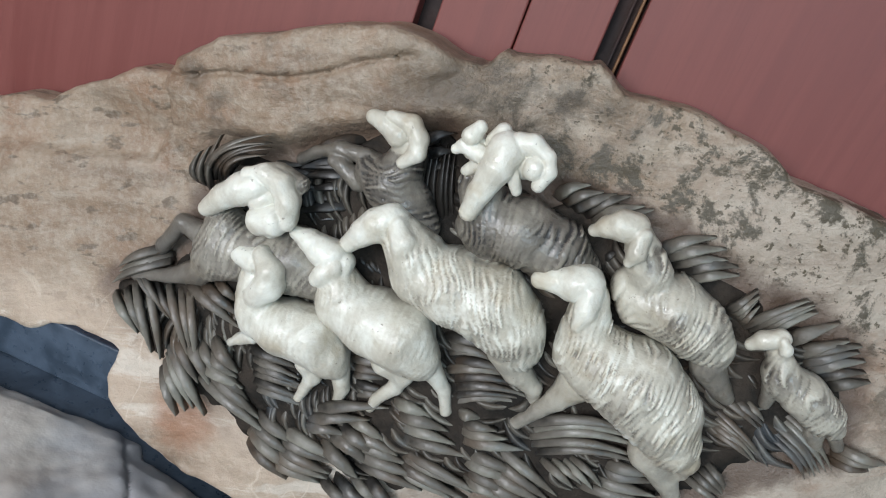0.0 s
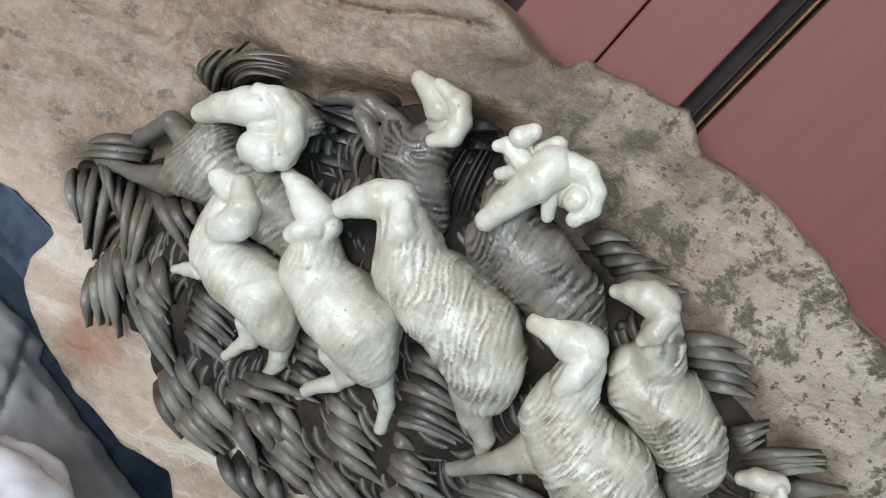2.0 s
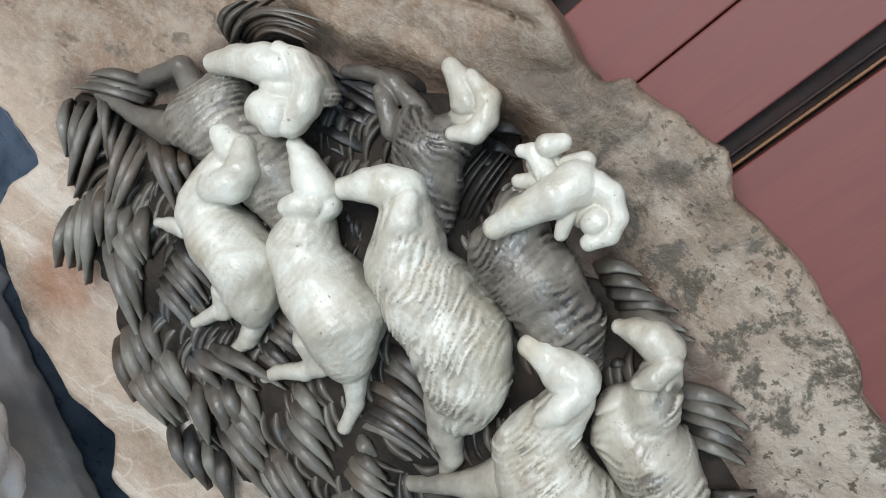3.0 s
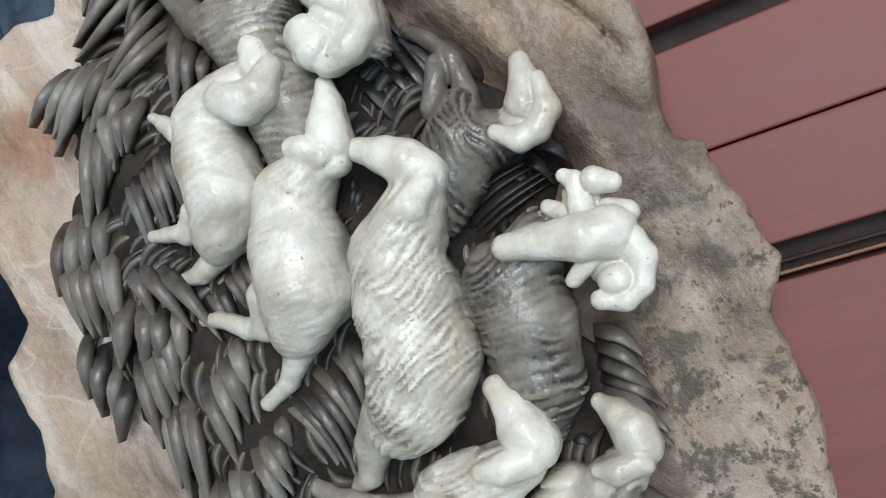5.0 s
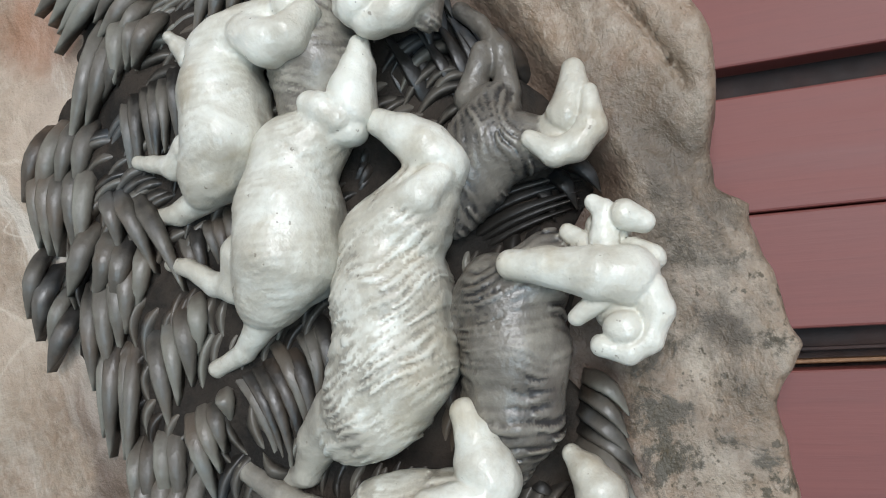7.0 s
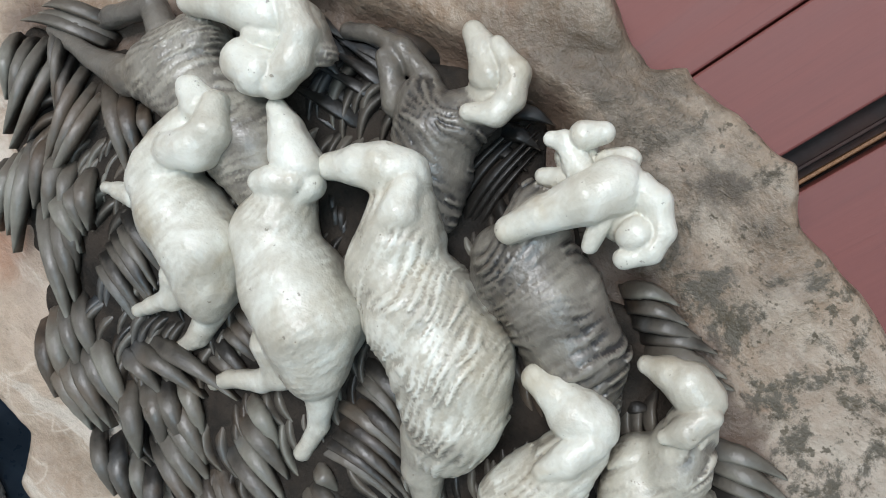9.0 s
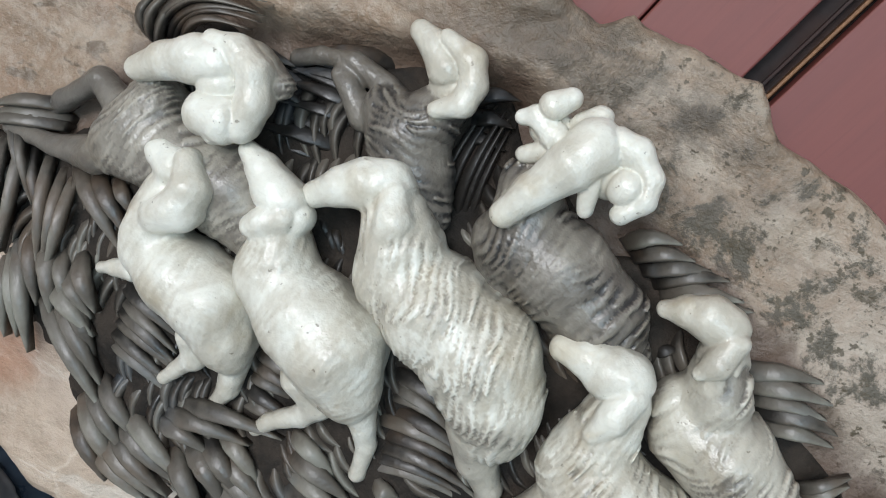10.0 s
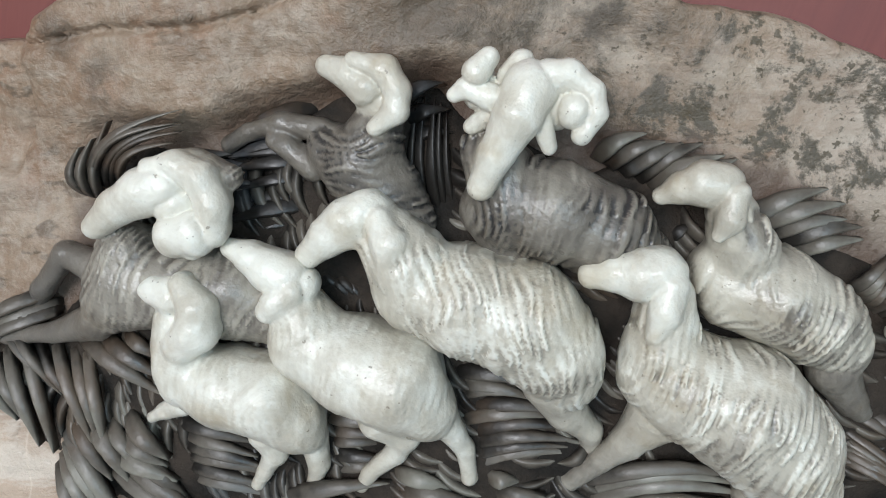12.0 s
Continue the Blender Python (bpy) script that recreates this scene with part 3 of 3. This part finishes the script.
         body=(0.97, [(135, 38, 50, 15.5, 144, 8, 50, 22.5), (144, -9, 50, 21.2, 164, -10, 52, 30.1), (164, -10, 52, 30.1, 199, -13, 56, 36.0), (199, -13, 56, 36.0, 225, -28, 57, 32.7), (225, -28, 57, 32.7, 246, -48, 55, 23.1)]),
         legs=(0.68, [(249, -53, 53, 21.6, 264, -61, 52, 11.7), (264, -61, 52, 11.7, 267, -75, 50, 6.4), (236, -69, 50, 18.5, 257, -86, 47, 12.1), (257, -86, 47, 12.1, 271, -102, 44, 8.5), (155, -37, 50, 16.9, 148, -59, 47, 9.6), (148, -59, 47, 9.6, 138, -79, 43, 6.9), (138, -79, 43, 6.9, 124, -106, 38, 6.6)]),
         cut=[(88, 34, 62, 1.3, 99, 41, 68, 1.3), (119, 46, 84, 3.4, 119, 46, 84, 3.4)],
         ),
    dict(label='grey-brown stone sheep looking ahead behind the large ewe', comb=-88, wool=1.35,
         head=(0.9, [(115, 88, 37, 4.9, 123, 96, 40, 8.3), (123, 96, 40, 8.3, 133, 102, 42, 11.8), (133, 102, 42, 11.8, 142, 103, 42, 12.7), (148, 102, 48, 8.6, 150, 89, 52, 7.3), (150, 89, 52, 7.3, 148, 79, 51, 4.1)]),
         body=(0.84, [(151, 94, 37, 12.6, 169, 72, 33, 19.3), (159, 54, 30, 14.0, 175, 47, 29, 22.2), (175, 47, 29, 22.2, 200, 50, 31, 27.5), (200, 50, 31, 27.5, 224, 44, 32, 25.2), (224, 44, 32, 25.2, 243, 35, 30, 18.4)]),
         legs=(0.5, [(247, 17, 31, 15.0, 266, 1, 28, 8.9), (266, 1, 28, 8.9, 275, -5, 26, 6.7)]),
         cut=[(113, 87, 46, 1.1, 120, 93, 50, 1.1), (135, 100, 66, 3.3, 135, 100, 66, 3.3)],
         ),
    dict(label='small greenish stone lamb trailing the flock', comb=-90, wool=1.35,
         head=(0.9, [(267, 50, 33, 4.8, 273, 58, 35, 7.0), (273, 58, 35, 7.0, 284, 65, 36, 8.4), (284, 66, 41, 5.3, 289, 60, 42, 6.2)]),
         body=(0.76, [(290, 52, 33, 9.0, 301, 38, 31, 14.0), (304, 31, 30, 14.9, 325, 26, 31, 17.8), (325, 26, 31, 17.8, 346, 17, 31, 15.5), (346, 17, 31, 15.5, 360, 9, 29, 9.5)]),
         legs=(0.55, [(302, 19, 27, 8.2, 306, 2, 22, 5.3), (349, -1, 28, 9.0, 360, -18, 23, 6.1), (364, 3, 26, 6.4, 374, -7, 23, 5.1)]),
         ),
]


def sheep(spec, seed):
    """One stone sheep: limbs blended into one body, with locks of wool cut into the fleece."""
    p = np.array([limb for key in ("head", "body", "legs") for limb in spec[key][1]])
    pad = 8
    lo = np.array([min((p[:, 0] - p[:, 3]).min(), (p[:, 4] - p[:, 7]).min()), -max((p[:, 2] + p[:, 3]).max(), (p[:, 6] + p[:, 7]).max()),
                   min((p[:, 1] - p[:, 3]).min(), (p[:, 5] - p[:, 7]).min())]) - pad
    hi = np.array([max((p[:, 0] + p[:, 3]).max(), (p[:, 4] + p[:, 7]).max()), 6, max((p[:, 1] + p[:, 3]).max(), (p[:, 5] + p[:, 7]).max())]) + pad
    hi[1] = 8
    step = 1.35
    axes = [np.arange(a, b, step) for a, b in zip(lo, hi)]
    x, y, z = np.meshgrid(*axes, indexing="ij", sparse=True)
    d, cover, tone = None, 0.0, 0.0
    for key, k, c in (("legs", 1.2, 0.12), ("body", 2.2, 1.0), ("head", 1.0, 0.0)):
        g, limbs = spec[key]
        # limbs that follow on one another blend; separate chains meet in a chiselled crease
        chains = []
        for before, limb in zip([None] + limbs, limbs):
            if before and before[4:] == limb[:4]:
                chains[-1].append(limb)
            else:
                chains.append([limb])
        near = [-k * np.log(sum(np.exp(-np.clip(capsule(x, y, z, limb), -30, 60) / k) for limb in chain)) for chain in chains]
        if key == "head" and len(near) > 1:
            f, second = near[0], np.full(near[0].shape, 1e3)
            for other in near[1:]:
                f, second = np.minimum(f, other), np.minimum(second, np.maximum(f, other))
            f = f + 0.8 * np.exp(-((second - f) / 1.5) ** 2)
        else:
            f = -k * np.log(sum(np.exp(-np.clip(other, -30, 60) / k) for other in near))
        if d is None:
            d, cover, tone = f, c, g
        else:
            share = 1 / (1 + np.exp(np.clip((f - d) / 1.0, -40, 40)))
            cover, tone = cover + (c - cover) * share, tone + (g - tone) * share
            d = -1.0 * np.logaddexp(-d / 1.0, -f / 1.0)
    # locks: tapered, overlapping tongues of wool that follow the comb of the fleece
    a = radians(spec["comb"])
    v0 = x * math.cos(a) + z * math.sin(a) + 0 * y
    u0 = z * math.cos(a) - x * math.sin(a) + 0 * y
    warp = 30 * (value_noise(u0 / 46 + seed, v0 / 46, y / 60) - 0.5) + 9 * (value_noise(u0 / 17, v0 / 19 + seed, y / 25) - 0.5)
    u = u0 + warp
    width = 5.2
    strand = np.floor(u / width)
    chance = np.abs(np.modf(np.sin(strand * 12.9898 + seed) * 437.585)[0])
    across = u / width - strand - 0.5 + 0.25 * (value_noise(u0 / 7, v0 / 9 + seed, y / 12) - 0.5)
    span = 20 + 14 * chance
    along = (v0 + 40 * chance) / span
    row = np.floor(along)
    along = along - row
    luck = np.abs(np.modf(np.sin(strand * 7.13 + row * 31.7 + seed) * 913.21)[0])
    ridge = np.clip(1 - np.abs(2 * across / (1.1 - 0.6 * along ** 2)) ** 3, 0, 1)
    lock = ridge * (0.4 + 0.6 * along ** 0.8) * (0.4 + 0.6 * luck)
    lock = lock + 0.35 * (value_noise(u / 2.6, v0 / 11 + seed, y / 14) - 0.5)
    depth = np.clip(2.8 * value_noise(u0 / 21 + 8, v0 / 21 + seed, y / 19) - 0.6, 0.3, 1.1)
    lump = value_noise(u0 / 17 + 5, v0 / 17, y / 15 + seed) - 0.5
    chip = value_noise(u0 / 6, v0 / 6 + 3, y / 6 + seed) - 0.5
    wool = spec["wool"]
    d = d + cover * (wool * depth * (0.8 - 2.2 * lock) + 2.6 * lump) + (1 - cover) * (1.2 * lump + 0.7 * chip)
    for limb in spec.get("cut", ()):
        d = np.maximum(d, -1.0 - capsule(x, y, z, limb))
    # grooves between the locks toned darker: their dirt, and shade put into the colour
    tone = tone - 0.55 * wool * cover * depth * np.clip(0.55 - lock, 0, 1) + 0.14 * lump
    verts, quads = surface(d, [ax[0] for ax in axes], step)
    cell = np.clip(((verts - lo) / step).round().astype(int), 0, np.array(d.shape) - 1)
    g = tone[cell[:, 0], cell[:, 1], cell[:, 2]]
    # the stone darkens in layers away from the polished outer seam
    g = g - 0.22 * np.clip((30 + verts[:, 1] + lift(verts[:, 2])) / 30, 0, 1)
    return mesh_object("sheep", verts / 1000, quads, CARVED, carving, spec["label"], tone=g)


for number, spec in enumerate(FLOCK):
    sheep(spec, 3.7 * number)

TUFTS = [
    (-214, -10, -164, 55, -196, -3, -164, 35, 5, 13, 7.5, 30, 34, 0.14),
    (-205, -17, -208, 36, -213, -14, -221, 15, 3, 4, 7, 30, 30, 0.16),
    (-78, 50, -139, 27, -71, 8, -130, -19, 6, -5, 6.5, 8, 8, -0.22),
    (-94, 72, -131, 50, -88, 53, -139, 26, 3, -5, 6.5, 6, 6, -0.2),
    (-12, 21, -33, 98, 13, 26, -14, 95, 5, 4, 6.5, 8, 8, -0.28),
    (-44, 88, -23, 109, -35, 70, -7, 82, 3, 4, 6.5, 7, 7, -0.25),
    (80, 90, 99, 116, 123, 84, 154, 116, 6, 7, 7.5, 15, 14, 0.28),
    (172, 80, 210, 113, 205, 68, 240, 92, 5, 8, 7.5, 13, 12, 0.26),
    (245, 55, 256, 86, 261, 51, 266, 77, 4, 5, 6.5, 12, 12, 0.26),
    (262, 48, 295, 101, 277, 49, 303, 94, 3, 9, 8, 15, 15, 0.42),
    (280, 50, 308, 92, 309, 43, 341, 81, 3, 9, 8, 15, 14, 0.32),
    (312, 42, 349, 78, 342, 29, 368, 54, 5, 8, 7, 14, 13, 0.26),
    (-230, -88, -267, -119, -224, -99, -269, -138, 3, -6, 7, 18, 12, 0.2),
    (-266, -148, -227, -170, -241, -119, -198, -188, 4, 8, 7.5, 22, 18, 0.42),
    (-218, -117, -172, -173, -199, -115, -166, -170, 3, 9, 7.5, 22, 20, 0.44),
    (-205, -109, -141, -125, -178, -96, -141, -106, 3, 6, 6.5, 18, 16, 0.2),
    (-260, -114, -210, -145, -235, -119, -192, -151, 3, 7, 7, 18, 16, 0.3),
    (-202, -196, -168, -231, -201, -173, -146, -219, 4, 7, 7, 18, 14, 0.4),
    (-165, -173, -118, -177, -160, -147, -125, -164, 3, 6, 7.5, 22, 20, 0.46),
    (-160, -188, -75, -212, -151, -169, -108, -190, 3, 9, 7.5, 20, 16, 0.42),
    (-201, -158, -158, -192, -177, -153, -139, -177, 3, 7, 7, 18, 16, 0.3),
    (-130, -145, -71, -138, -113, -178, -50, -172, 6, 9, 7, 15, 14, 0.3),
    (-102, -199, -48, -211, -98, -230, -47, -248, 4, 7, 7.5, 16, 10, 0.34),
    (-74, -203, -8, -205, -72, -237, -16, -239, 5, 7, 7.5, 16, 10, 0.36),
    (-51, -175, 18, -134, -48, -191, -5, -176, 3, 10, 8, 20, 18, 0.44),
    (-21, -166, 32, -171, -32, -198, 11, -211, 4, 10, 8, 18, 14, 0.4),
    (-11, -177, 37, -176, 4, -203, 73, -195, 4, 9, 8, 16, 12, 0.4),
    (-44, -106, 7, -97, -24, -144, 15, -129, 6, 6, 6.5, 12, 12, 0.14),
    (34, -62, 85, -50, 60, -120, 129, -82, 9, 13, 6.5, 14, 13, 0.18),
    (17, -134, 57, -129, 33, -162, 101, -149, 4, 9, 8, 18, 15, 0.42),
    (38, -175, 123, -177, 39, -193, 103, -197, 4, 9, 8, 16, 10, 0.4),
    (75, -119, 96, -113, 86, -140, 137, -121, 4, 7, 7.5, 17, 14, 0.4),
    (93, -151, 152, -148, 101, -174, 149, -173, 4, 8, 7.5, 16, 12, 0.38),
    (117, -134, 189, -150, 118, -170, 175, -172, 4, 9, 7.5, 15, 10, 0.36),
    (133, -102, 224, -64, 150, -122, 243, -84, 5, 18, 7.5, 20, 18, 0.38),
    (156, -125, 192, -130, 178, -111, 216, -119, 4, 9, 7.5, 20, 20, 0.48),
    (208, -108, 255, -94, 196, -135, 260, -118, 4, 7, 7.5, 15, 12, 0.34),
    (273, -40, 316, -46, 267, -21, 335, -48, 5, 8, 7, 15, 14, 0.36),
    (283, -68, 312, -83, 275, -89, 313, -95, 4, 6, 7, 14, 10, 0.34),
    (267, -11, 314, -21, 283, -4, 312, -11, 3, 5, 6.5, 12, 12, 0.28),
    (317, -24, 364, -45, 321, 0, 380, -29, 6, 8, 7, 14, 10, 0.34),
    (375, -14, 416, -7, 378, -27, 412, -19, 3, 4, 6.5, 10, 7, 0.34),
    (-85, -70, -51, -101, -142, -118, -126, -146, 4, 5, 6.5, 8, 8, 0.1),
    (134, 52, 145, 74, 158, 35, 162, 59, 4, 4, 6, 6, 6, 0.0),
    (271, 21, 303, 3, 284, 27, 303, 9, 3, 4, 5.5, 5, 5, 0.05),
    (-162, 18, -135, 34, -148, 8, -119, 20, 3, 4, 6.5, 10, 10, -0.1),
    (-71, -21, -45, -32, -55, -20, -27, -35, 4, 4, 6, 6, 6, -0.25),
    (130, -73, 114, -92, 141, -79, 132, -97, 2, 4, 6, 12, 12, 0.2),
    (18, -214, 58, -230, -19, -238, 28, -244, 4, 7, 7.5, 12, 6, 0.34),
    (227, -129, 278, -123, 243, -139, 292, -131, 4, 6, 7.5, 12, 6, 0.34),
]


def blade(x, z, tx, tz, bend, width, h0, h1, tone, rnd):
    """A curved, ridged, pointed leaf of stone, thick at its middle."""
    n = 12
    rib = ((-1, -0.8), (-0.82, 0.0), (-0.25, 0.3), (0.35, 0.66), (0.62, 0.62), (0.88, 0.1), (1, -0.9))
    across = len(rib)
    dx, dz = tx - x, tz - z
    length = math.hypot(dx, dz)
    ox, oz = -dz / length, dx / length
    verts, faces, tones = [], [], []
    flip = 1 if bend < 0 else -1
    for i in range(n + 1):
        s = i / n
        arch = math.sin(math.pi * (0.12 + 0.88 * s)) - math.sin(math.pi * 0.12) * (1 - s)
        cx, cz = x + dx * s + ox * bend * arch, z + dz * s + oz * bend * arch
        tall = h0 + (h1 - h0) * s + 6 * math.sin(math.pi * s) - 11 * (1 - s) ** 4
        half = width * 0.70 * (0.62 + 0.5 * math.sin(math.pi * min(1, 0.12 + s * 0.75))) * (1 - s ** 1.9) ** 0.85 + 0.25
        half *= 1 + 0.07 * rnd.uniform(-1, 1)
        # side direction follows the curve
        slope = bend * math.pi * 0.88 * math.cos(math.pi * (0.12 + 0.88 * s)) / length
        sx, sz = ox - slope * dx / length, oz - slope * dz / length
        m = math.hypot(sx, sz)
        sx, sz = sx / m, sz / m
        for c, up in rib:
            verts.append((cx + sx * half * c * flip, -(tall + up * half * (0.95 + 0.1 * rnd.random())), cz + sz * half * c * flip))
            # roots and sides toned down as shade, ridges and paler tips as highlights
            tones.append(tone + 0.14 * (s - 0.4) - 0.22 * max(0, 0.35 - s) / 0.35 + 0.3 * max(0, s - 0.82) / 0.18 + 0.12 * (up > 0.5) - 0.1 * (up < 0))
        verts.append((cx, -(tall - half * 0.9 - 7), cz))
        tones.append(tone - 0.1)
    w = across + 1
    for i in range(n):
        for j in range(w):
            a, b = i * w + j, i * w + (j + 1) % w
            faces.append([a, b, b + w, a + w])
    faces.append(list(range(w))[::-1])
    faces.append([n * w + j for j in range(w)])
    return np.array(verts) / 1000, faces, tones


def tufts():
    rnd = random.Random(11)
    for ax, az, bx, bz, cx, cz, ex, ez, n, bend, width, h0, h1, tone in TUFTS:
        tuft = new("grass_tuft")
        tuft.parent = carving
        tuft["label"] = "tuft of dark grey carved grass blades"
        gap = abs((cx + ex - ax - bx) / 2 * (bz - az) - (cz + ez - az - bz) / 2 * (bx - ax)) / math.hypot(bx - ax, bz - az) / max(1, n - 1)
        width = min(width, max(3.8, 0.92 * gap))
        # the blades fan out from the first (a to b) to the last (c to e)
        for i in range(n):
            s = i / max(1, n - 1)
            j = [rnd.uniform(-1, 1) for _ in range(6)]
            x, z = ax + (cx - ax) * s + 2.0 * j[1], az + (cz - az) * s + 2.0 * j[2]
            tx, tz = bx + (ex - bx) * s, bz + (ez - bz) * s
            tx, tz = tx + (tx - x) * 0.07 * j[0] + 1.5 * j[3], tz + (tz - z) * 0.07 * j[0] + 1.5 * j[4]
            v, f, g = blade(x, z, tx, tz, bend * (1 + 0.2 * j[5]), width * (1.05 + 0.15 * j[0]),
                            h0 + 3.5 * j[2] + lift(z), h1 + 3.5 * j[3] + lift(tz), tone, rnd)
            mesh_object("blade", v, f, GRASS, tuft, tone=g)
    # low blades that fill the ground between the tufts
    spots = []
    while len(spots) < 78:
        px, pz = rnd.uniform(-260, 330), rnd.uniform(-330, 60)
        if polygon_distance(np.array([px]), np.array([pz]), GROUND)[0] < -22 and all(math.hypot(px - a, pz - b) > 20 for a, b in spots):
            spots.append((px, pz))
    for px, pz in spots:
        tuft = new("grass_tuft")
        tuft.parent = carving
        tuft["label"] = "low tuft of dark carved grass blades"
        turn = radians(-100 + 90 * min(1, max(0, (px + 240) / 260)) + rnd.uniform(-25, 25))
        dx, dz = math.cos(turn), math.sin(turn)
        for i in range(5):
            ox, oz = -dz * (i - 2) * 9, dx * (i - 2) * 9
            length = rnd.uniform(38, 56)
            ax, az = px + ox - dx * 18 + rnd.uniform(-3, 3), pz + oz - dz * 18 + rnd.uniform(-3, 3)
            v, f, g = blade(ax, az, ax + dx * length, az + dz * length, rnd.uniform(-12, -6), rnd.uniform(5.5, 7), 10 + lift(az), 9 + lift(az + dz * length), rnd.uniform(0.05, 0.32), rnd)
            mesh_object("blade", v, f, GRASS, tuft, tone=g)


tufts()
